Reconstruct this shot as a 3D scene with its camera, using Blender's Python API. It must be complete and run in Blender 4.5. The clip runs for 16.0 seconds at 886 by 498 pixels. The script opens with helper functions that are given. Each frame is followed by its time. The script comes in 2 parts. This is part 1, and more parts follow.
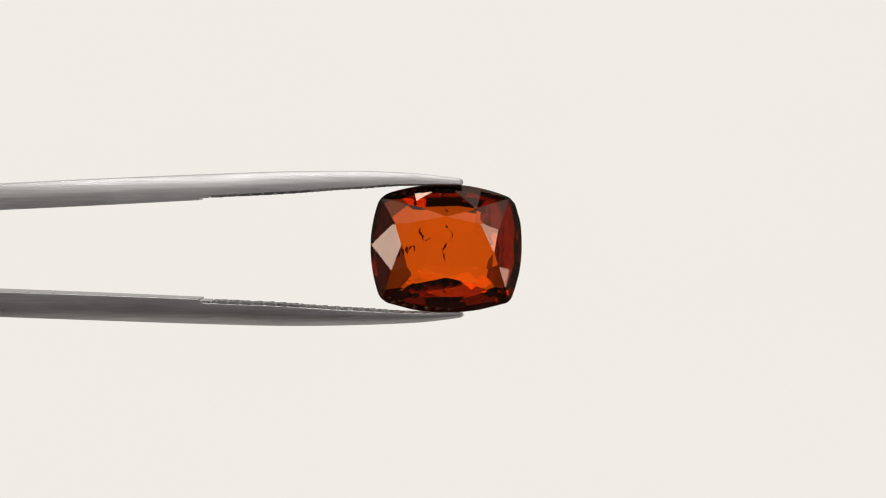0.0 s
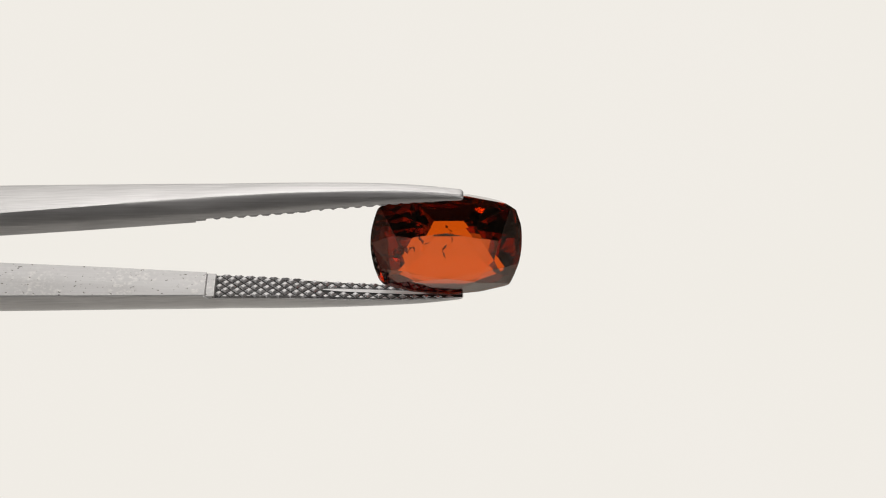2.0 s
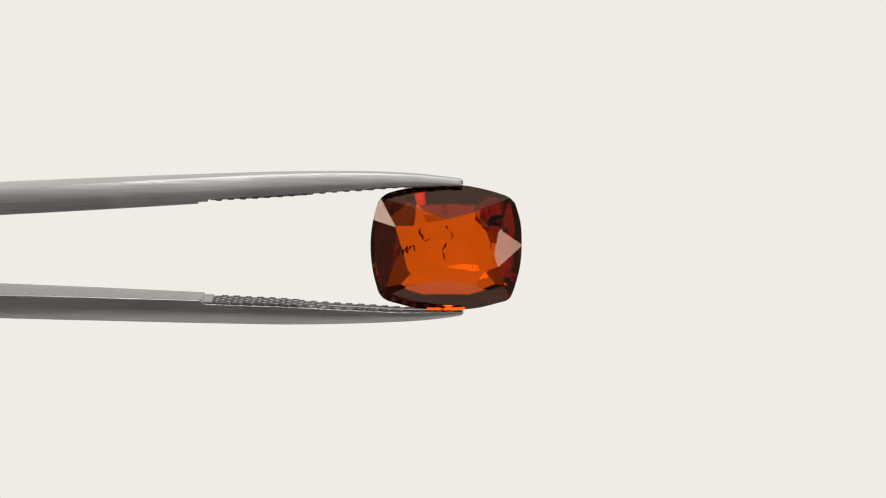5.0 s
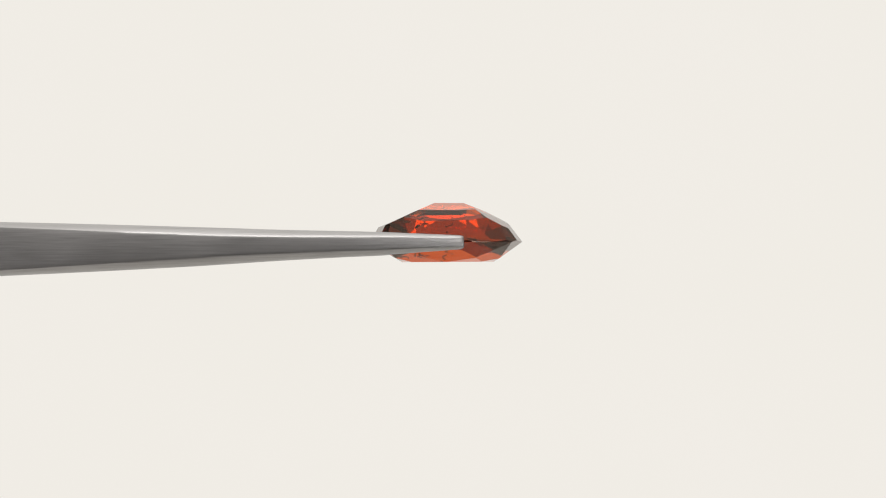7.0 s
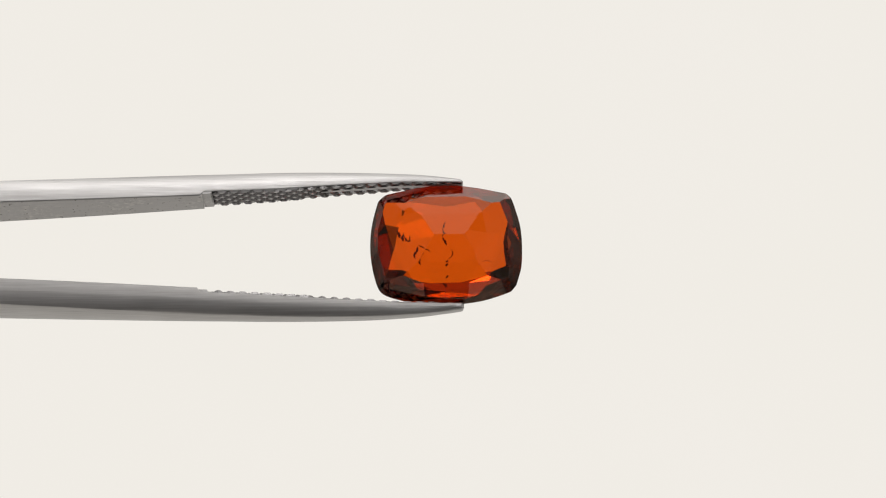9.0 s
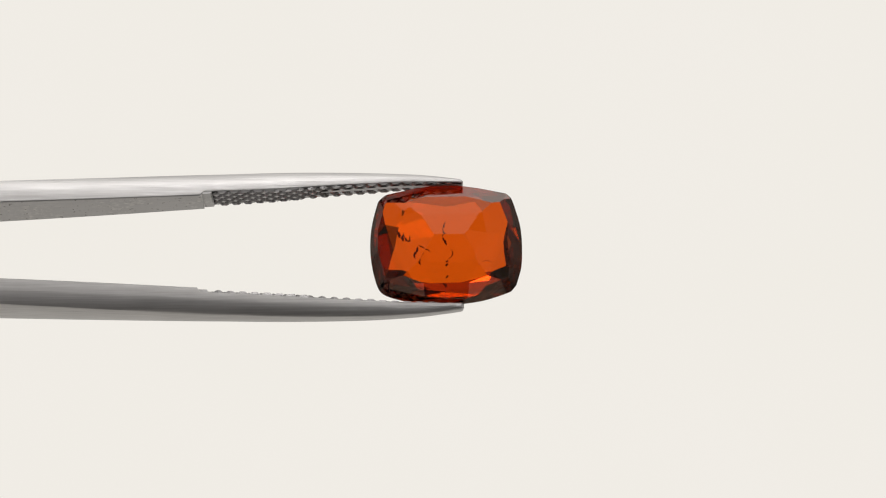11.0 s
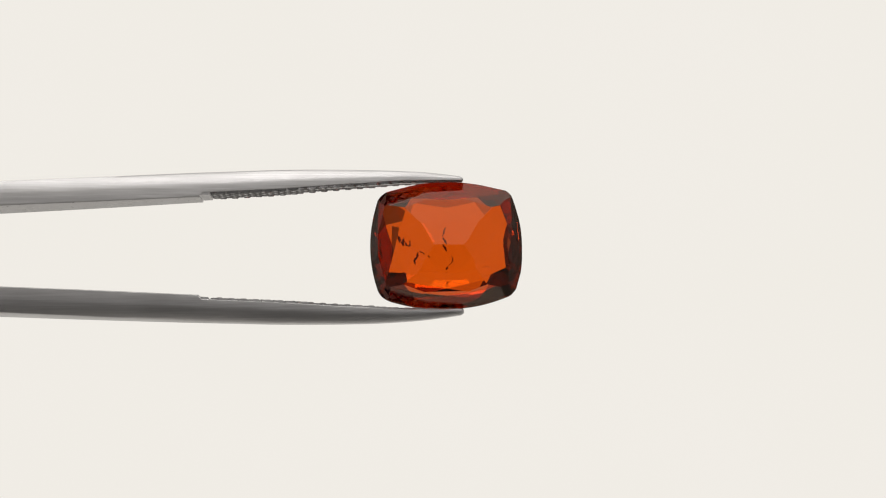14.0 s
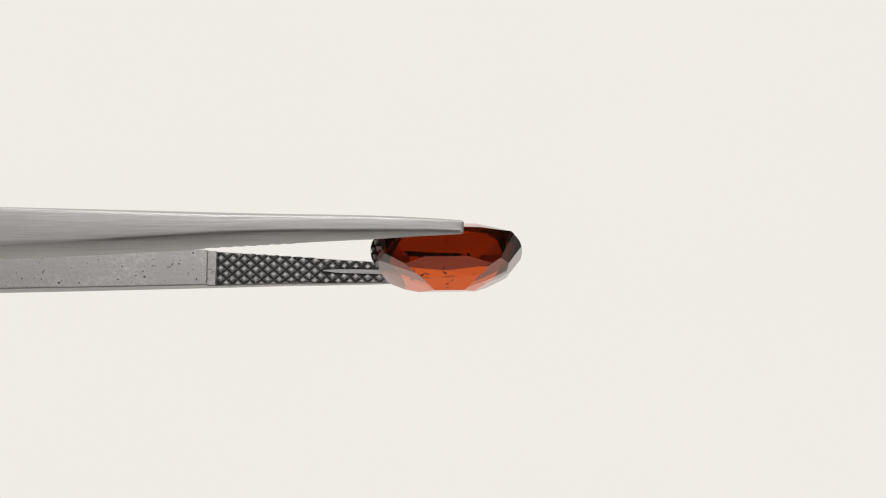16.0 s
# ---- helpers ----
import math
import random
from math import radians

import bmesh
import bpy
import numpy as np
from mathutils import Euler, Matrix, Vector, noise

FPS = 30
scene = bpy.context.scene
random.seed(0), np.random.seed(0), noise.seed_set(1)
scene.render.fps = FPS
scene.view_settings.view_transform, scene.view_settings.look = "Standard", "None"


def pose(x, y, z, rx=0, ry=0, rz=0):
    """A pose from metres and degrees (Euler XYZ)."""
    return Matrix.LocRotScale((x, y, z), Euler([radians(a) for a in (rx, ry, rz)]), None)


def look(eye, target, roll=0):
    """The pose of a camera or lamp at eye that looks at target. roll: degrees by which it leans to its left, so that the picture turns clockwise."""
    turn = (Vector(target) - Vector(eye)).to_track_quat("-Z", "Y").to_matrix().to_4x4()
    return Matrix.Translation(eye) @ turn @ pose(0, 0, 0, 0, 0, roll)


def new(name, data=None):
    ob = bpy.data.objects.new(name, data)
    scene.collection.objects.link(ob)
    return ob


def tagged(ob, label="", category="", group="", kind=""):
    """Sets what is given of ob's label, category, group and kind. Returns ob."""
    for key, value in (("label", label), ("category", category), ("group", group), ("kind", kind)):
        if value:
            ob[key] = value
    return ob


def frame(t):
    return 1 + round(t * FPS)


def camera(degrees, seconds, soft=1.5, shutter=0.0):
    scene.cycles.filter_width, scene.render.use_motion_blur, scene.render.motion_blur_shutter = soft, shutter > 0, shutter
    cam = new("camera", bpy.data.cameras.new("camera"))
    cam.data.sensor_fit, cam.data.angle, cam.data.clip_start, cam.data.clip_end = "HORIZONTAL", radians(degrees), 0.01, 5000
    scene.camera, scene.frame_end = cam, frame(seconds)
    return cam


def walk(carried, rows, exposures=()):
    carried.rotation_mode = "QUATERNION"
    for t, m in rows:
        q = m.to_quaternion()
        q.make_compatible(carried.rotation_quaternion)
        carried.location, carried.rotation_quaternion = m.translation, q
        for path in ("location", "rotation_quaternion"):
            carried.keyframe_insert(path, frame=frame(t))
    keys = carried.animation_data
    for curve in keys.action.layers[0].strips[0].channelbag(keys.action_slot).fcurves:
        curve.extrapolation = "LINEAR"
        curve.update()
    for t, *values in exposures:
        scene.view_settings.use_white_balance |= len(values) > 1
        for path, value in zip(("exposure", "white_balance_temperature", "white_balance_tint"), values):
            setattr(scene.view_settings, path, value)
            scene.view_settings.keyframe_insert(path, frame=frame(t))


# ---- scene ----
# One unit of the drawing below: the stone is 267 units, 10 mm, long.
U = 0.010 / 267.0
EYE = 3800 * U
cam = camera(23.3, 16.0, soft=1.1)
walk(cam, [(0.0, look((0, -EYE, 0), (0, 0, 0))), (16.0, look((0, -EYE, 0), (0, 0, 0)))])

# ---- light ----
HALF, BACK, FRONT = 0.158, 0.20, -0.36

world = bpy.data.worlds.new("room")
scene.world = world
world.use_nodes = True
world.node_tree.nodes["Background"].inputs["Color"].default_value = (0.9, 0.92, 1.0, 1)
world.node_tree.nodes["Background"].inputs["Strength"].default_value = 0.02


def area_lamp(name, m, wide, deep, watts, color):
    data = bpy.data.lights.new(name, "AREA")
    data.shape, data.size, data.size_y, data.energy, data.color = "RECTANGLE", wide, deep, watts, color
    ob = new(name, data)
    ob.matrix_world = m
    return ob


area_lamp("ceiling_lamp", look((0.0, -0.010, HALF - 0.004), (0.0, -0.010, 0)), 0.17, 0.036, 0.046, (1.0, 0.97, 0.93))
area_lamp("side_lamp", look((-HALF + 0.004, -0.092, -0.006), (0, -0.092, -0.006)), 0.04, 0.082, 0.058, (1.0, 0.96, 0.94))
area_lamp("side_lamp", look((HALF - 0.004, -0.070, -0.041), (0, -0.070, -0.041)), 0.055, 0.06, 0.037, (1.0, 0.96, 0.94))
area_lamp("top_lamp", look((-0.022, -0.071, HALF - 0.010), (-0.022, 0, 0)), 0.064, 0.021, 0.040, (1.0, 0.97, 0.94))
area_lamp("front_lamp", look((0.090, -0.205, 0.048), (0, 0, 0)), 0.05, 0.095, 0.058, (1.0, 0.97, 0.94))
scene.view_settings.exposure = 0.0


# ---- materials ----
def material(name):
    m = bpy.data.materials.new(name)
    m.use_nodes = True
    return m, m.node_tree.nodes, m.node_tree.links, m.node_tree.nodes["Principled BSDF"]


def steel(name, base, rough, streak, pits=0.0, grain=7500.0):
    """Satin steel, brushed along its length; pits: share of the surface that is scuffed."""
    m, nodes, links, bsdf = material(name)
    coord = nodes.new("ShaderNodeTexCoord")
    scale = nodes.new("ShaderNodeMapping")
    scale.inputs["Scale"].default_value = (180, 9000, 9000)
    links.new(coord.outputs["Object"], scale.inputs["Vector"])
    fine = nodes.new("ShaderNodeTexNoise")
    fine.inputs["Scale"].default_value, fine.inputs["Detail"].default_value = 1.0, 3.0
    links.new(scale.outputs["Vector"], fine.inputs["Vector"])
    wide = nodes.new("ShaderNodeTexNoise")
    wide.inputs["Scale"].default_value, wide.inputs["Detail"].default_value = 350.0, 4.0
    links.new(coord.outputs["Object"], wide.inputs["Vector"])
    tone = nodes.new("ShaderNodeMapRange")
    tone.inputs["From Min"].default_value, tone.inputs["From Max"].default_value = 0.25, 0.75
    tone.inputs["To Min"].default_value, tone.inputs["To Max"].default_value = rough - 0.03, rough + 0.04
    links.new(wide.outputs["Fac"], tone.inputs["Value"])
    mix = nodes.new("ShaderNodeMix")
    mix.data_type = "RGBA"
    spread = 0.08 if pits else 0.23
    for name, tone_of in (("A", 0.95 - spread), ("B", 0.95 + spread)):
        mix.inputs[name].default_value = (base * tone_of, base * tone_of * 0.988, base * tone_of, 1)
    links.new(fine.outputs["Fac"], mix.inputs["Factor"])
    color, roughness = mix.outputs["Result"], tone.outputs["Result"]
    height = fine.outputs["Fac"]
    if pits:
        spot = nodes.new("ShaderNodeTexNoise")
        spot.inputs["Scale"].default_value, spot.inputs["Detail"].default_value = grain, 4.0
        links.new(coord.outputs["Object"], spot.inputs["Vector"])
        cut = nodes.new("ShaderNodeMapRange")
        cut.inputs["From Min"].default_value, cut.inputs["From Max"].default_value = 0.62 - pits, 0.84 - pits
        links.new(spot.outputs["Fac"], cut.inputs["Value"])
        patch = nodes.new("ShaderNodeMath")
        patch.operation = "MULTIPLY"
        links.new(cut.outputs["Result"], patch.inputs[0])
        where = nodes.new("ShaderNodeMapRange")
        where.inputs["From Min"].default_value, where.inputs["From Max"].default_value = 0.42, 0.60
        links.new(wide.outputs["Fac"], where.inputs["Value"])
        links.new(where.outputs["Result"], patch.inputs[1])
        worn = nodes.new("ShaderNodeMix")
        worn.data_type = "RGBA"
        worn.inputs["B"].default_value = (0.66, 0.65, 0.64, 1)
        links.new(color, worn.inputs["A"])
        links.new(patch.outputs["Value"], worn.inputs["Factor"])
        dark = nodes.new("ShaderNodeTexNoise")
        dark.inputs["Scale"].default_value, dark.inputs["Detail"].default_value = 3400.0, 2.0
        links.new(coord.outputs["Object"], dark.inputs["Vector"])
        hole = nodes.new("ShaderNodeMapRange")
        hole.inputs["From Min"].default_value, hole.inputs["From Max"].default_value = 0.65, 0.73
        links.new(dark.outputs["Fac"], hole.inputs["Value"])
        stained = nodes.new("ShaderNodeMix")
        stained.data_type = "RGBA"
        stained.inputs["B"].default_value = (0.12, 0.11, 0.10, 1)
        links.new(worn.outputs["Result"], stained.inputs["A"])
        links.new(hole.outputs["Result"], stained.inputs["Factor"])
        color, height = stained.outputs["Result"], spot.outputs["Fac"]
    # coarse grinding marks across the brushing
    turn = nodes.new("ShaderNodeMapping")
    turn.inputs["Rotation"].default_value = (0, radians(14), radians(10))
    turn.inputs["Scale"].default_value = (160, 6000, 6000)
    links.new(coord.outputs["Object"], turn.inputs["Vector"])
    coarse = nodes.new("ShaderNodeTexNoise")
    coarse.inputs["Scale"].default_value, coarse.inputs["Detail"].default_value = 1.0, 2.0
    links.new(turn.outputs["Vector"], coarse.inputs["Vector"])
    grind = nodes.new("ShaderNodeBump")
    grind.inputs["Strength"].default_value, grind.inputs["Distance"].default_value = 0.25 if pits else 0.5, 0.00002
    links.new(coarse.outputs["Fac"], grind.inputs["Height"])
    bump = nodes.new("ShaderNodeBump")
    links.new(grind.outputs["Normal"], bump.inputs["Normal"])
    bump.inputs["Strength"].default_value, bump.inputs["Distance"].default_value = streak, 0.00002
    links.new(height, bump.inputs["Height"])
    links.new(color, bsdf.inputs["Base Color"])
    links.new(roughness, bsdf.inputs["Roughness"])
    links.new(bump.outputs["Normal"], bsdf.inputs["Normal"])
    bsdf.inputs["Metallic"].default_value = 1.0
    return m


STEEL = steel("satin_steel", 0.61, 0.46, 0.32)
STEEL_PITTED = steel("pitted_steel", 0.55, 0.52, 0.5, pits=0.13, grain=3800.0)
STEEL_SCUFFED = steel("scuffed_steel", 0.55, 0.52, 0.6, pits=0.20, grain=3400.0)
# shade deep in the grooves, put into the base colour
STEEL_GROOVE_SHADE = steel("groove_shade_steel", 0.05, 0.5, 0.2)
# darker copy of the tooth steel: shading of the flanks as colour
STEEL_FLANK_SHADE = steel("shaded_flank_steel", 0.36, 0.42, 0.2)
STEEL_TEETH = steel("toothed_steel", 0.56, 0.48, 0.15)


def garnet():
    """Clear orange-red stone: tinted glass with a little white gloss on the polished faces."""
    m, nodes, links, bsdf = material("garnet")
    nodes.remove(bsdf)
    glass = nodes.new("ShaderNodeBsdfGlass")
    glass.inputs["Color"].default_value = (0.87, 0.32, 0.055, 1)
    glass.inputs["IOR"].default_value, glass.inputs["Roughness"].default_value = 1.74, 0.0
    gloss = nodes.new("ShaderNodeBsdfGlossy")
    gloss.inputs["Color"].default_value, gloss.inputs["Roughness"].default_value = (1, 1, 1, 1), 0.02
    mix = nodes.new("ShaderNodeMixShader")
    # polish: white gloss that grows towards grazing faces
    layer = nodes.new("ShaderNodeLayerWeight")
    layer.inputs["Blend"].default_value = 0.5
    power = nodes.new("ShaderNodeMath")
    power.operation = "POWER"
    links.new(layer.outputs["Facing"], power.inputs[0])
    power.inputs[1].default_value = 4.0
    share = nodes.new("ShaderNodeMath")
    share.operation = "MULTIPLY_ADD"
    links.new(power.outputs["Value"], share.inputs[0])
    share.inputs[1].default_value, share.inputs[2].default_value = 0.75, 0.035
    links.new(share.outputs["Value"], mix.inputs[0])
    links.new(glass.outputs[0], mix.inputs[1])
    links.new(gloss.outputs[0], mix.inputs[2])
    links.new(mix.outputs[0], nodes["Material Output"].inputs["Surface"])
    return m


def plain(name, color, rough, grain=0.03, size=900.0):
    m, nodes, links, bsdf = material(name)
    tex = nodes.new("ShaderNodeTexNoise")
    tex.inputs["Scale"].default_value, tex.inputs["Detail"].default_value = size, 4.0
    ramp = nodes.new("ShaderNodeMix")
    ramp.data_type = "RGBA"
    ramp.inputs["A"].default_value = (*[c * (1 - grain) for c in color], 1)
    ramp.inputs["B"].default_value = (*[min(1, c * (1 + grain)) for c in color], 1)
    links.new(tex.outputs["Fac"], ramp.inputs["Factor"])
    links.new(ramp.outputs["Result"], bsdf.inputs["Base Color"])
    bsdf.inputs["Roughness"].default_value = rough
    return m


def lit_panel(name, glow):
    """A white sheet that glows by itself, as a diffuser lit evenly from behind would."""
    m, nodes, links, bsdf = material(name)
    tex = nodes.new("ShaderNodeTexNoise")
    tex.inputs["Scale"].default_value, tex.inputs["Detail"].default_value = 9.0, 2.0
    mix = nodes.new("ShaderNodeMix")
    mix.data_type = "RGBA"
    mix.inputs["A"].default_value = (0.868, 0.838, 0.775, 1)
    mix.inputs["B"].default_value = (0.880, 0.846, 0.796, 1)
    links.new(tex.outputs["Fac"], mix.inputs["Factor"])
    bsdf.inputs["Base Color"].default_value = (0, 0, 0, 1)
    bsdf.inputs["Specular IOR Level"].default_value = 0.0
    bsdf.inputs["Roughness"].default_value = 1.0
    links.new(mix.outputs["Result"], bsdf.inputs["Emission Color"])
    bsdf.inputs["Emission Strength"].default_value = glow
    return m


def veil():
    """Dark red flaw, half clear."""
    m, nodes, links, bsdf = material("dark_inclusion")
    clear, mix = nodes.new("ShaderNodeBsdfTransparent"), nodes.new("ShaderNodeMixShader")
    clear.inputs["Color"].default_value = (0.5, 0.22, 0.15, 1)
    bsdf.inputs["Base Color"].default_value = (0.12, 0.016, 0.006, 1)
    tex = nodes.new("ShaderNodeTexNoise")
    tex.inputs["Scale"].default_value = 5000.0
    part_clear = nodes.new("ShaderNodeMapRange")
    part_clear.inputs["To Min"].default_value, part_clear.inputs["To Max"].default_value = 0.15, 0.75
    links.new(tex.outputs["Fac"], part_clear.inputs["Value"])
    links.new(part_clear.outputs["Result"], mix.inputs[0])
    links.new(clear.outputs[0], mix.inputs[1])
    links.new(bsdf.outputs[0], mix.inputs[2])
    links.new(mix.outputs[0], nodes["Material Output"].inputs["Surface"])
    return m


GARNET = garnet()
INCLUSION = veil()
WHITE = plain("white_cloth", (0.78, 0.77, 0.74), 0.9)
SIDE_GREY = plain("mid_grey_cloth", (0.31, 0.30, 0.29), 0.9)
GREY = plain("grey_cloth", (0.085, 0.083, 0.08), 0.9)
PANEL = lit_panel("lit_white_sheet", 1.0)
PANEL_TOP = lit_panel("glowing_white_ceiling", 0.78)
PANEL_FILL = lit_panel("white_fill_glow", 0.72)


# ---- helpers ----
def part(name, bm, mat, parent=None, label="", sharp=30):
    mesh = bpy.data.meshes.new(name)
    bmesh.ops.recalc_face_normals(bm, faces=bm.faces)
    for f in bm.faces:
        f.smooth = sharp > 0
    bm.to_mesh(mesh)
    bm.free()
    if sharp:
        mesh.set_sharp_from_angle(angle=radians(sharp))
    mesh.materials.append(mat)
    ob = new(name, mesh)
    ob.parent = parent
    if label:
        ob["label"] = label
    return ob


def slab(name, lo, hi, mat, label, category):
    bm = bmesh.new()
    bmesh.ops.create_cube(bm, size=1.0)
    for v in bm.verts:
        v.co = [lo[i] + (v.co[i] + 0.5) * (hi[i] - lo[i]) for i in range(3)]
    return tagged(part(name, bm, mat, sharp=0), label, category, kind="structure")


def at(u, r, s):
    """A point of the turning things: u along their axis, r towards the first arm, s towards the stone's table."""
    return Vector((u * U, -(s + 0.8) * U, (r - 1.1) * U))


# ---- the light box ----
T = 0.006
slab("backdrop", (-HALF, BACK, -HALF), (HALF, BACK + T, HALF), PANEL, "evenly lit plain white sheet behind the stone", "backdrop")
slab("floor", (-HALF, -0.07, -HALF - T), (HALF, BACK, -HALF), WHITE, "white cloth floor of the photo light box", "floor")
# unseen; added dark so that faces turned down and forward reflect little light
slab("floor_front", (-HALF, FRONT, -HALF - T), (HALF, -0.07, -HALF), GREY, "unseen dark grey floor in front, added for dark reflections", "floor")
# unseen ceiling, given a glow of its own to brighten upward faces
slab("ceiling", (-HALF, -0.07, HALF), (HALF, BACK, HALF + T), PANEL_TOP, "unseen white light box ceiling with an added glow", "ceiling")
# added gap in the overhead light, so that crown facets reflect dark
slab("dark_band", (-HALF, -0.138, HALF), (HALF, -0.07, HALF + T), GREY, "unseen dark grey overhead band added to darken reflections", "ceiling")
# added out of view: a glowing fill that brightens the stone's reflections
slab("fill_panel", (-HALF, FRONT, HALF), (HALF, -0.138, HALF + T), PANEL_FILL, "unseen glowing white fill panel added over the camera", "ceiling")
slab("wall_left", (-HALF - T, FRONT, -HALF), (-HALF, BACK, HALF), SIDE_GREY, "mid grey cloth side of the photo light box", "wall")
slab("wall_right", (HALF, FRONT, -HALF), (HALF + T, BACK, HALF), SIDE_GREY, "mid grey cloth side of the photo light box", "wall")
slab("wall_front", (-HALF, FRONT - T, -HALF), (HALF, FRONT, HALF), GREY, "grey cloth front of the photo light box", "wall")


# ---- the stone ----
# the outline, quarter by quarter: half length, half width, fall of the end arc and its power, fall of the side arc
GEM_MID = 6.0
QUARTERS = {
    (1, 1): (133.5, 112.5, 0.265, 3, 0.295),
    (-1, 1): (134.5, 113.5, 0.205, 2, 0.24),
    (-1, -1): (134.5, 114.8, 0.195, 2, 0.245),
    (1, -1): (133.5, 114.8, 0.225, 2, 0.22),
}
# facets ground into the crown: the way they face, their tilt, and where their plane meets the stone's axis
CROWN_MAIN = (
    (90, 30.4, 58.1), (-90, 25.4, 49.2), (179, 30.8, 68.3), (0, 34.1, 85.8),
    (121, 26.6, 58.3), (52, 26.6, 62.8), (-53, 23.0, 55.1), (-136, 24.0, 55.4),
)
CROWN_STARS = (
    (99, 22.4, 47.6), (77, 16.5, 41.7), (-101, 13.6, 36.8), (-75, 13.1, 36.8),
    (155, 15.3, 43.6), (-167, 20.3, 50.4), (25, 12.3, 42.0), (-39, 13.5, 42.9),
)
CROWN_HALVES = (
    (176, 32.2, 72.6), (158, 32.4, 77.4), (-174, 35.1, 80.9), (-162, 33.8, 80.3),
    (4, 35.8, 91.9), (23, 35.3, 93.1), (-6, 36.5, 93.9), (-17, 35.9, 94.0),
    (92, 32.1, 62.5), (111, 31.8, 67.8), (83, 34.7, 70.0), (70, 34.7, 76.7),
    (-96, 28.4, 55.8), (-111, 29.1, 61.7), (-84, 28.3, 56.5), (-70, 28.6, 62.6),
)
# the pavilion: faces of the keel, the tier below it, the broad ends
PAVILION = (
    (89, 16.2, 81.2), (-88, 14.7, 77.4), (90.5, 31.2, 98.2), (84, 29.8, 98.0), (-90, 27.0, 85.8),
    (176, 23.4, 86.1), (172, 24.6, 89.4), (-168, 24.7, 90.0), (-178, 23.6, 86.0),
    (5, 21.4, 93.5), (-7, 21.6, 93.8), (9, 27.6, 103.2), (-8, 28.0, 104.0), (21, 29.1, 106.0),
)
# the steep tier under the girdle: place along the outline (1 is the corner, 2 the side's middle), tilt
STEEP = {
    (1, 1): ((0.0, 53), (0.62, 53), (1.0, 55), (1.42, 56), (2.0, 54)),
    (-1, 1): ((0.0, 62), (0.62, 60), (1.0, 58), (1.42, 55)),
    (-1, -1): ((0.62, 59), (1.0, 53), (1.42, 48), (2.0, 47)),
    (1, -1): ((0.62, 53), (1.0, 51), (1.42, 48)),
}


def gem_rim(quarter, f):
    """A point of the stone's outline: f = 0 the end's middle, 1 the corner, 2 the side's middle."""
    a, b, fall, power, dip = QUARTERS[quarter]
    lo, hi = 0.5, 1.0
    for _ in range(40):
        y = (lo + hi) / 2
        x = 1 - fall * y**power
        lo, hi = (lo, y) if y > 1 - dip * x * x else (y, hi)
    cx, cy = 1 - fall * lo**power, lo

    def arc(g):
        if g <= 1:
            y = cy * g
            return Vector((1 - fall * y**power, y))
        x = cx * (2 - g)
        return Vector((x, 1 - dip * x * x))

    soft = 0.10 if quarter[0] > 0 else 0.16
    if abs(f - 1) < soft:
        g = (f - 1 + soft) / (2 * soft)
        p = arc(1 - soft) * (1 - g) ** 2 + Vector((cx, cy)) * 2 * g * (1 - g) + arc(1 + soft) * g * g
    else:
        p = arc(f)
    return Vector((GEM_MID + quarter[0] * a * p.x, quarter[1] * b * p.y))


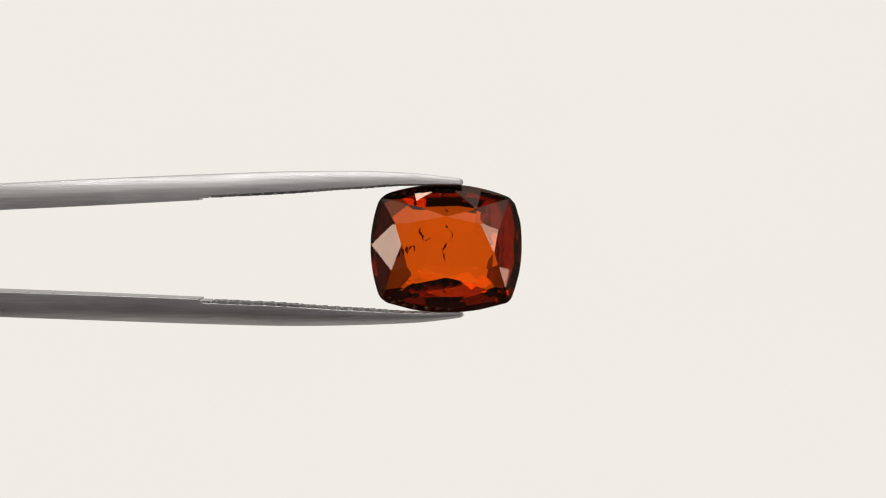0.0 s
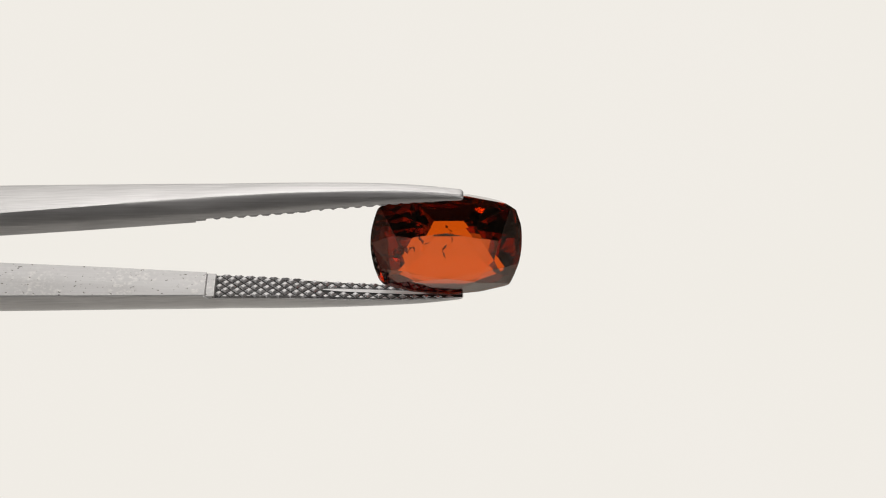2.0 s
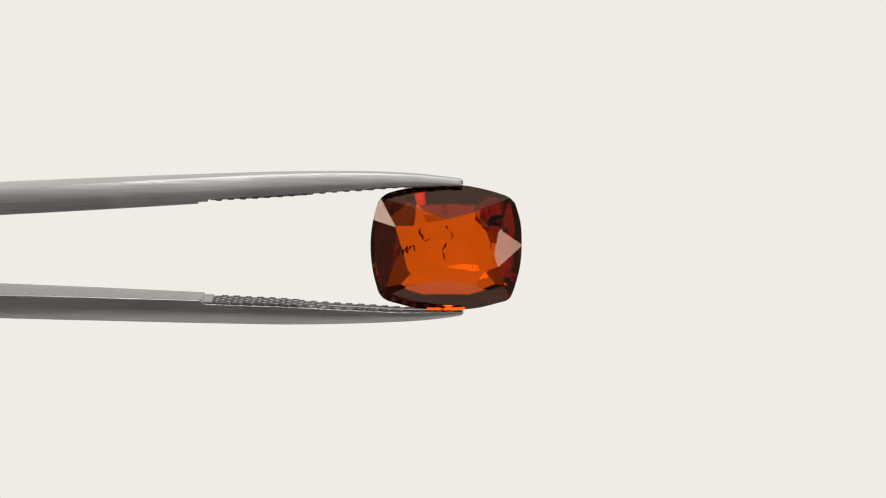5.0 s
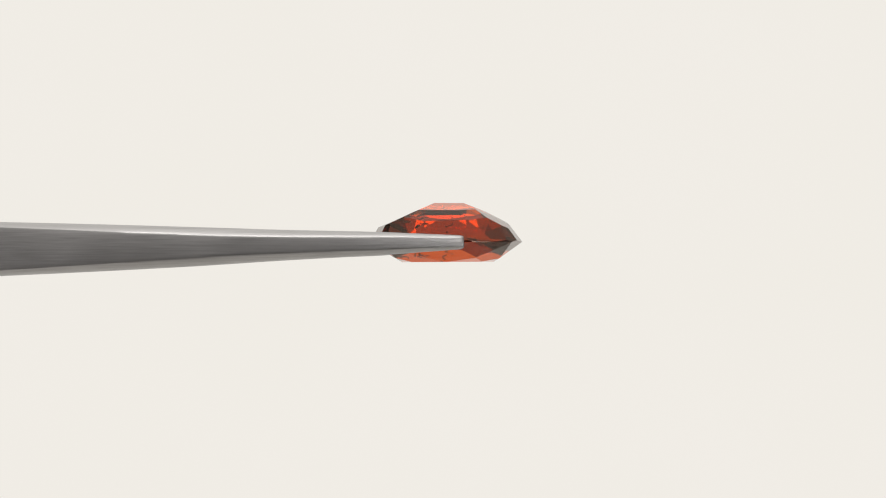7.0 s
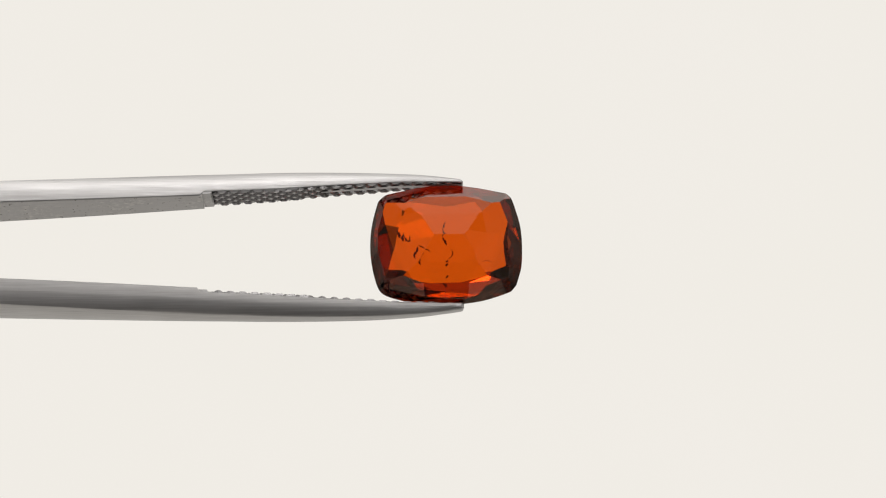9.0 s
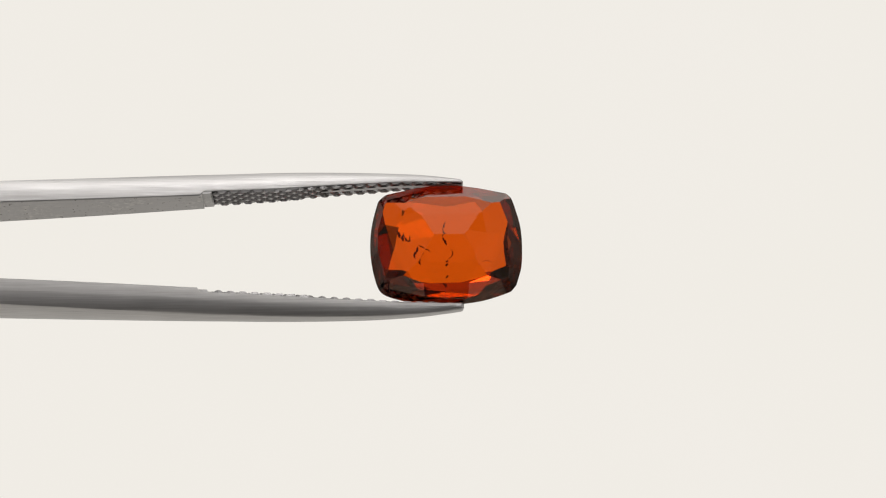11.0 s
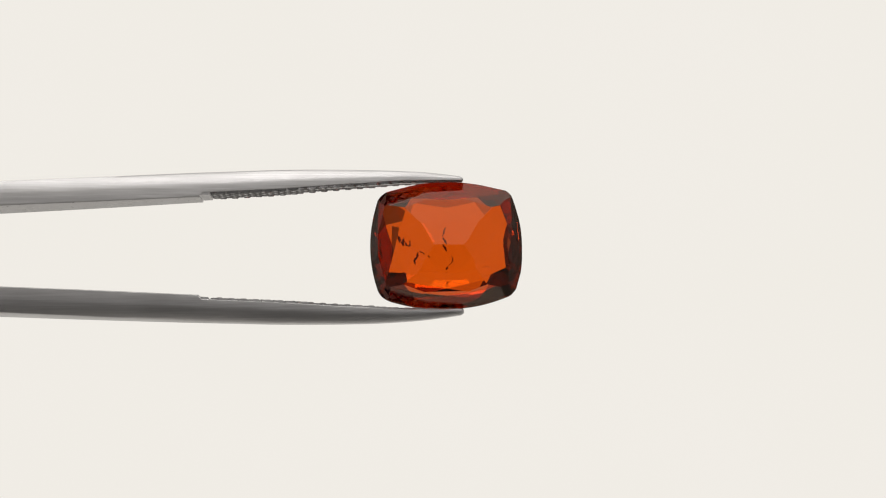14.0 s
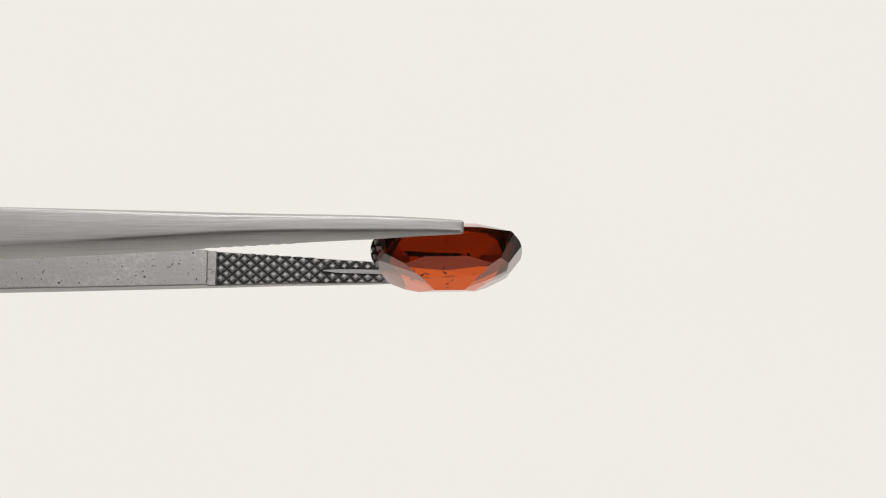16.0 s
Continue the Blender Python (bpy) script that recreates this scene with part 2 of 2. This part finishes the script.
def gemstone():
    """Cushion-cut stone, ground out of its outline facet by facet."""
    GIRDLE, TABLE = -8.5, 25.0
    bm = bmesh.new()
    steps = [k / 8 for k in range(7)] + [0.84 + 0.04 * k for k in range(9)] + [1.25 + k / 8 for k in range(7)]
    ring = []
    for quarter in ((1, 1), (-1, 1), (-1, -1), (1, -1)):
        run = [gem_rim(quarter, f) for f in steps]
        if quarter[0] * quarter[1] < 0:
            run.reverse()
        ring += run[:-1]
    low = [bm.verts.new((p.x, p.y, -110)) for p in ring]
    high = [bm.verts.new((p.x, p.y, 50)) for p in ring]
    bm.faces.new(low[::-1]), bm.faces.new(high)
    for i in range(len(ring)):
        j = (i + 1) % len(ring)
        bm.faces.new((low[i], low[j], high[j], high[i]))

    def cut(point, normal):
        geom = bm.verts[:] + bm.edges[:] + bm.faces[:]
        got = bmesh.ops.bisect_plane(bm, geom=geom, dist=0.02, plane_co=point, plane_no=normal, clear_outer=True)
        rim = [e for e in got["geom_cut"] if isinstance(e, bmesh.types.BMEdge) and len(e.link_faces) < 2]
        if len(rim) > 2:
            bmesh.ops.edgenet_fill(bm, edges=rim)

    def facet(azimuth, tilt, height, up):
        c, n, d = math.cos(radians(azimuth)), math.sin(radians(azimuth)), math.tan(radians(tilt))
        cut(Vector((0, 0, up * height)), Vector((c * d, n * d, up)).normalized())

    cut(Vector((0, 0, TABLE)), Vector((0, 0, 1)))
    for row in CROWN_MAIN + CROWN_STARS + CROWN_HALVES:
        facet(*row, 1)
    for quarter, places in STEEP.items():
        for f, tilt in places:
            p = gem_rim(quarter, f)
            along = gem_rim(quarter, min(2, f + 0.03)) - gem_rim(quarter, max(0, f - 0.03))
            out = Vector((abs(along.y) * quarter[0], abs(along.x) * quarter[1])).normalized()
            lift = 3.0 if quarter[1] < 0 and f > 1 else 0.0
            d = math.tan(radians(tilt))
            cut(Vector((p.x, p.y, GIRDLE - 0.5 + lift)), Vector((out.x * d, out.y * d, -1)).normalized())
    for row in PAVILION:
        facet(*row, -1)

    for v in bm.verts:
        v.co = at(v.co.x, v.co.y, v.co.z)
    gem = part("gemstone", bm, GARNET, sharp=0)
    tagged(gem, "orange-red cushion-cut faceted garnet gripped in tweezers", "gemstone")
    # dark wisps inside
    for points, thick in (
        (((-40, 36, -18), (-43, 28, -17), (-37, 20, -18), (-35, 14, -20)), 2.0),
        (((-35, 12, -20), (-28, 14, -20), (-23, 18, -19)), 1.4),
        (((-62, -6, -24), (-58, 2, -24), (-52, 4, -23), (-50, -6, -23)), 1.6),
        (((5, 40, -20), (8, 34, -20)), 2.4),
        (((5, 9, -26), (3, 2, -27), (-1, -6, -28)), 1.9),
        (((-1, -6, -28), (1, -14, -28), (4, -24, -28)), 1.2),
        (((60, 38, -20), (70, 36, -20), (77, 40, -20)), 0.8),
        (((-64, 4, -24), (-66, -4, -24), (-62, -12, -24)), 2.2),
        (((-70, -2, -25), (-72, -10, -25), (-75, -17, -25)), 2.4),
        (((5, 61, -14), (7, 57, -14), (9, 55, -14)), 1.3),
        (((9, 33, -20), (15, 27, -20), (17, 20, -21), (13, 15, -21)), 0.8),
    ):
        part("inclusion", wisp(points, 1.15 * thick), INCLUSION, gem, "dark wispy inclusion inside the stone")
    return gem


def wisp(points, thick):
    """A crooked thread, pointed at both ends."""
    bm = bmesh.new()
    steps, rings = 5, []
    path = []
    for a, b in zip(points, points[1:]):
        for k in range(steps):
            f = k / steps
            path.append([p + (q - p) * f for p, q in zip(a, b)])
    path.append(list(points[-1]))
    for i, p in enumerate(path):
        f = i / (len(path) - 1)
        wide = 1.35 * thick * (0.25 + 0.75 * math.sin(math.pi * f)) * random.uniform(0.7, 1.2)
        shift = (random.uniform(-0.8, 0.8), random.uniform(-0.8, 0.8))
        rings.append([bm.verts.new(at(p[0] + shift[0] + wide * math.cos(2.1 * j), p[1] + shift[1] + wide * 0.3, p[2] + wide * math.sin(2.1 * j))) for j in range(3)])
    for r, q in zip(rings, rings[1:]):
        for j in range(3):
            bm.faces.new((r[j], r[(j + 1) % 3], q[(j + 1) % 3], q[j]))
    bm.faces.new(rings[0]), bm.faces.new(rings[-1][::-1])
    return bm


# ---- the tweezers ----
TIP, STEP, TAIL = 36.0, -426.0, -4230.0
ALONG = (-4230, -3200, -2600, -1800, -1200, -784, -584, -384, -284, -184, -134, -84, -34, 0, 16, 36)
OUTER_A = (14, 16, 22, 60, 98, 116.5, 125.5, 133, 136, 136.5, 136, 134, 130.5, 126.5, 124.5, 121.5)
OUTER_B = (14, 16, 22, 60, 97, 115.5, 124.5, 133, 136, 136, 135, 133.5, 131, 127.5, 125.5, 122.5)
INNER = (0.5, 0.5, 0.8, 30, 56, 73, 82, 92, 97, 104, 107, 110.5, 111.5, 112, 112, 112)
WIDE = (40, 60, 66, 64, 57, 48.5, 41.5, 33, 28, 24, 22, 19.5, 16.5, 14.5, 13.5, 12)


def smooth_table(u, values):
    """Cubic through the table's stations."""
    x, y = np.array(ALONG, float), np.array(values, float)
    i = int(np.clip(np.searchsorted(x, u) - 1, 0, len(x) - 2))
    slope = np.gradient(y, x)
    h = x[i + 1] - x[i]
    f = (u - x[i]) / h
    return float((2 * f**3 - 3 * f**2 + 1) * y[i] + (f**3 - 2 * f**2 + f) * h * slope[i] + (3 * f**2 - 2 * f**3) * y[i + 1] + (f**3 - f**2) * h * slope[i + 1])


def middle(u, side):
    """How far the arm's middle line lies off the axis."""
    return float(np.interp(u, (-4230, -784, -424, 36), (-2, -1, -3.3, -8.5) if side > 0 else (-7, -2.5, -5.5, -9)))


def width_of(u, side):
    """Half the arm's width; the second arm is ground a little slimmer."""
    less = (0, 1.2, 1.2, 1.0, 0.6) if side > 0 else (0, 3.5, 3.2, 1.0, 0.0)
    return smooth_table(u, WIDE) - float(np.interp(u, (-2600, -784, -384, -134, 36), less))


def tooth_of(u):
    """The teeth's height, less towards the tip."""
    return float(np.interp(u, (-420, -180, -60, 36), (4.8, 4.5, 3.0, 1.6)))


def face_of(u, side):
    """The inner surface, without the step."""
    r = smooth_table(u, INNER) + side * float(np.interp(u, (-2600, -1200, 36), (0, 1, -1.8)))
    return r if side > 0 else r + float(np.interp(u, (-1200, -700, -400, -100, 36), (0, -1.5, -3.0, -2.0, 0)))


def inner_of(u, side):
    """The inner surface; it steps back where the toothed length begins, to leave room for the teeth."""
    r = face_of(u, side)
    if u < -700:
        return r - 1.2 * max(0.0, min(1.0, (u + 1200) / 500))
    depth = tooth_of(u) + float(np.interp(u, (-420, -200), (0.6, 0.0)))
    return r + float(np.interp(u, (STEP - 4, STEP + 4), (-1.2, depth)))


def arm(side, parent):
    outer = OUTER_A if side > 0 else OUTER_B
    us = [float(v) for v in np.linspace(TAIL, -900, 24)] + [float(v) for v in np.linspace(-860, -440, 22)] + [-432, -430, -422, -420]
    us += [float(v) for v in np.linspace(-400, 30, 42)] + [31.5, 33.0, 34.2, 35.2, 36.0]
    bm, rings = bmesh.new(), []
    for u in us:
        ro, ri, w, s0 = smooth_table(u, outer), inner_of(u, side), width_of(u, side), middle(u, side)
        if u > 30.0:
            cut = float(np.interp(u, (30, 33, 35, 36), (0.0, 0.6, 1.8, 3.4)))
            ro, ri, w = ro - cut, ri + cut * 0.6, w - cut
        side_r = face_of(u, side) + 2.0
        th = ro - side_r
        flat = w - float(np.interp(u, (-1200, -784, -584, -384, -134, 0, 36), (8, 9, 12.5, 14, 9.5, 5.5, 4.0)))
        ring = [(ri, -w + 1.2), (ri + 1.2, -w)]
        half = []
        for k in range(7):
            f = k / 6
            g = (1 - f) ** 2, 2 * f * (1 - f), f * f
            half.append((g[0] * (side_r + 0.38 * th) + g[1] * (ro - 0.24 * th) + g[2] * (ro - 0.4), g[0] * w + g[1] * (w - 0.30 * (w - flat)) + g[2] * flat))
        for f in (0.93, 0.75, 0.5, 0.25):
            half.append((ro + 0.055 * flat * (1 - f * f), flat * f))
        ring += [(r, -s) for r, s in half] + [(ro + 0.055 * flat, 0.0)] + half[::-1]
        ring += [(ri + 1.2, w), (ri, w - 1.2)]
        rings.append([bm.verts.new(at(u, side * r, s0 + s)) for r, s in ring])
    for a, b in zip(rings, rings[1:]):
        for j in range(len(a)):
            k = (j + 1) % len(a)
            bm.faces.new((a[j], a[k], b[k], b[j]))
    bm.faces.new(rings[0]), bm.faces.new(rings[-1][::-1])
    ob = part("arm", bm, STEEL, parent, "satin steel tweezer arm with a rounded back", sharp=32)

    # scuffed flat inside, up to the step
    bm, rows = bmesh.new(), []
    for u in [float(v) for v in np.linspace(-1500, STEP - 1.5, 40)]:
        r, w, s0 = inner_of(min(u, STEP - 5), side), width_of(u, side) - 1.6, middle(u, side)
        rows.append([bm.verts.new(at(u, side * rr, s0 + s)) for rr, s in ((r + 2, -w), (r - 0.4, -w), (r - 0.4, w), (r + 2, w))])
    for a, b in zip(rows, rows[1:]):
        for j in range(4):
            k = (j + 1) % 4
            bm.faces.new((a[j], a[k], b[k], b[j]))
    bm.faces.new(rows[0]), bm.faces.new(rows[-1][::-1])
    part("inner_face", bm, STEEL_SCUFFED if side > 0 else STEEL_PITTED, ob, "scuffed and pitted flat inner face", sharp=30)

    # crossed grooves leave rows of small blunt pyramids; a plain slot runs to the tip
    bm = bmesh.new()
    pu, ps = 21.2, 19.2
    blunt, fill = 0.21, 0.10
    for i in range(64):
        u = STEP + 24 + i * pu / 2
        if u > TIP - 4:
            break
        w, s0 = width_of(u, side) - 0.6, middle(u, side)
        base = inner_of(u, side) + 0.6
        slot = float(np.interp(u, (-215, -180, 36), (0.0, 4.0, 6.0))) if u > -215 else 0.0
        for j in range(-6, 7):
            s = (j + (0.5 if i % 2 else 0.0)) * ps
            if abs(s) > w + 5 or (slot and abs(s) < slot + 2.5):
                continue
            foot, top = [], []
            lift = tooth_of(u) * random.uniform(0.93, 1.04)
            for du, ds in ((1, 0), (0, 1), (-1, 0), (0, -1)):
                fs = s + ds * ps * 0.48
                fs = max(-w, min(w, fs))
                if slot and abs(fs) < slot:
                    fs = math.copysign(slot, s)
                foot.append(bm.verts.new(at(u + du * pu * 0.48, side * base, s0 + fs)))
                ts = max(-w + 0.8, min(w - 0.8, s + ds * ps * blunt))
                top.append(bm.verts.new(at(u + du * pu * blunt, side * (base - lift), s0 + ts)))
            bm.faces.new(top), bm.faces.new(foot[::-1])
            # flanks take the darker steel, their shade painted in
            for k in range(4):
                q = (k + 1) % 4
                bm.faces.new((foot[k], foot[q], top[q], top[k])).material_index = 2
    # bed of the grooves; the shade between the teeth is painted near black
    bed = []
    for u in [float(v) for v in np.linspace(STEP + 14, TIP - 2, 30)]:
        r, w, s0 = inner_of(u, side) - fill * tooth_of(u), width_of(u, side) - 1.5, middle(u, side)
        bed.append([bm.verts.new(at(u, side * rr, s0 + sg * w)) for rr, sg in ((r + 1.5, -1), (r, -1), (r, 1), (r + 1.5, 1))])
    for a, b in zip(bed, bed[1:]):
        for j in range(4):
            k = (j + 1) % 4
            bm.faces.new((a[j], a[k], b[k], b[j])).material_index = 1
    # plain lead-in behind the first teeth
    lead = []
    for u in (STEP + 0.5, STEP + 3.0, STEP + 15.0, STEP + 17.0):
        drop = 0.85 if u < STEP + 16 else 0.2
        r, w, s0 = inner_of(max(u, STEP + 5), side) - drop * tooth_of(u), width_of(u, side) - 1.0, middle(u, side)
        lead.append([bm.verts.new(at(u, side * rr, s0 + sg * w)) for rr, sg in ((r + 6, -1), (r, -1), (r, 1), (r + 6, 1))])
    for a, b in zip(lead, lead[1:]):
        for j in range(3):
            bm.faces.new((a[j], a[j + 1], b[j + 1], b[j])).material_index = 3
    # bright floor of the slot
    strip = []
    for u in [float(v) for v in np.linspace(-217, TIP - 3, 14)]:
        r, w, s0 = inner_of(u, side) - 0.35 * tooth_of(u) - 0.5, float(np.interp(u, (-217, -188, 36), (1.0, 3.6, 5.2))), middle(u, side)
        strip.append([bm.verts.new(at(u, side * rr, s0 + sg * w)) for rr, sg in ((r + 1, -1), (r, -1), (r, 1), (r + 1, 1))])
    for a, b in zip(strip, strip[1:]):
        for j in range(3):
            bm.faces.new((a[j], a[j + 1], b[j + 1], b[j]))
    teeth = part("teeth", bm, STEEL_TEETH, ob, "crosswise knurled steel gripping teeth", sharp=20)
    teeth.data.materials.append(STEEL_GROOVE_SHADE)
    teeth.data.materials.append(STEEL_FLANK_SHADE)
    teeth.data.materials.append(STEEL_PITTED)
    tagged(teeth, kind="stuff")
    return ob


def tweezers():
    base = tagged(new("tweezers"), "satin stainless steel gem tweezers with knurled tips", "tweezers")
    arm(1, base)
    arm(-1, base)
    return base


stone = gemstone()
grip = tweezers()

TURN = (
    (0.0, 2.2), (0.5, 20.5), (1.0, 40), (1.5, 56.5), (2.0, 41.2), (2.5, 23.3), (3.0, 0.8), (3.5, -14.5), (4.0, -20.5), (4.2, -16),
    (6.3, 61), (6.5, 69.3), (7.0, 89.5), (7.5, 108), (8.0, 125), (8.5, 142), (9.0, 158.5), (9.2, 163), (10.2, 171), (11.3, 150.8),
    (11.5, 145.5), (12.0, 128), (12.5, 119), (13.0, 136.5), (13.5, 153.5), (14.0, 172), (14.5, 192), (15.0, 213), (15.5, 230.5), (16.0, 249.2),
)


def motions():
    """Stone and tweezers turn together about the tweezers' length."""
    rows = [(t, pose(0, 0, 2.8 * U, a, -0.3)) for t, a in TURN]
    walk(grip, rows)
    walk(stone, rows)


motions()
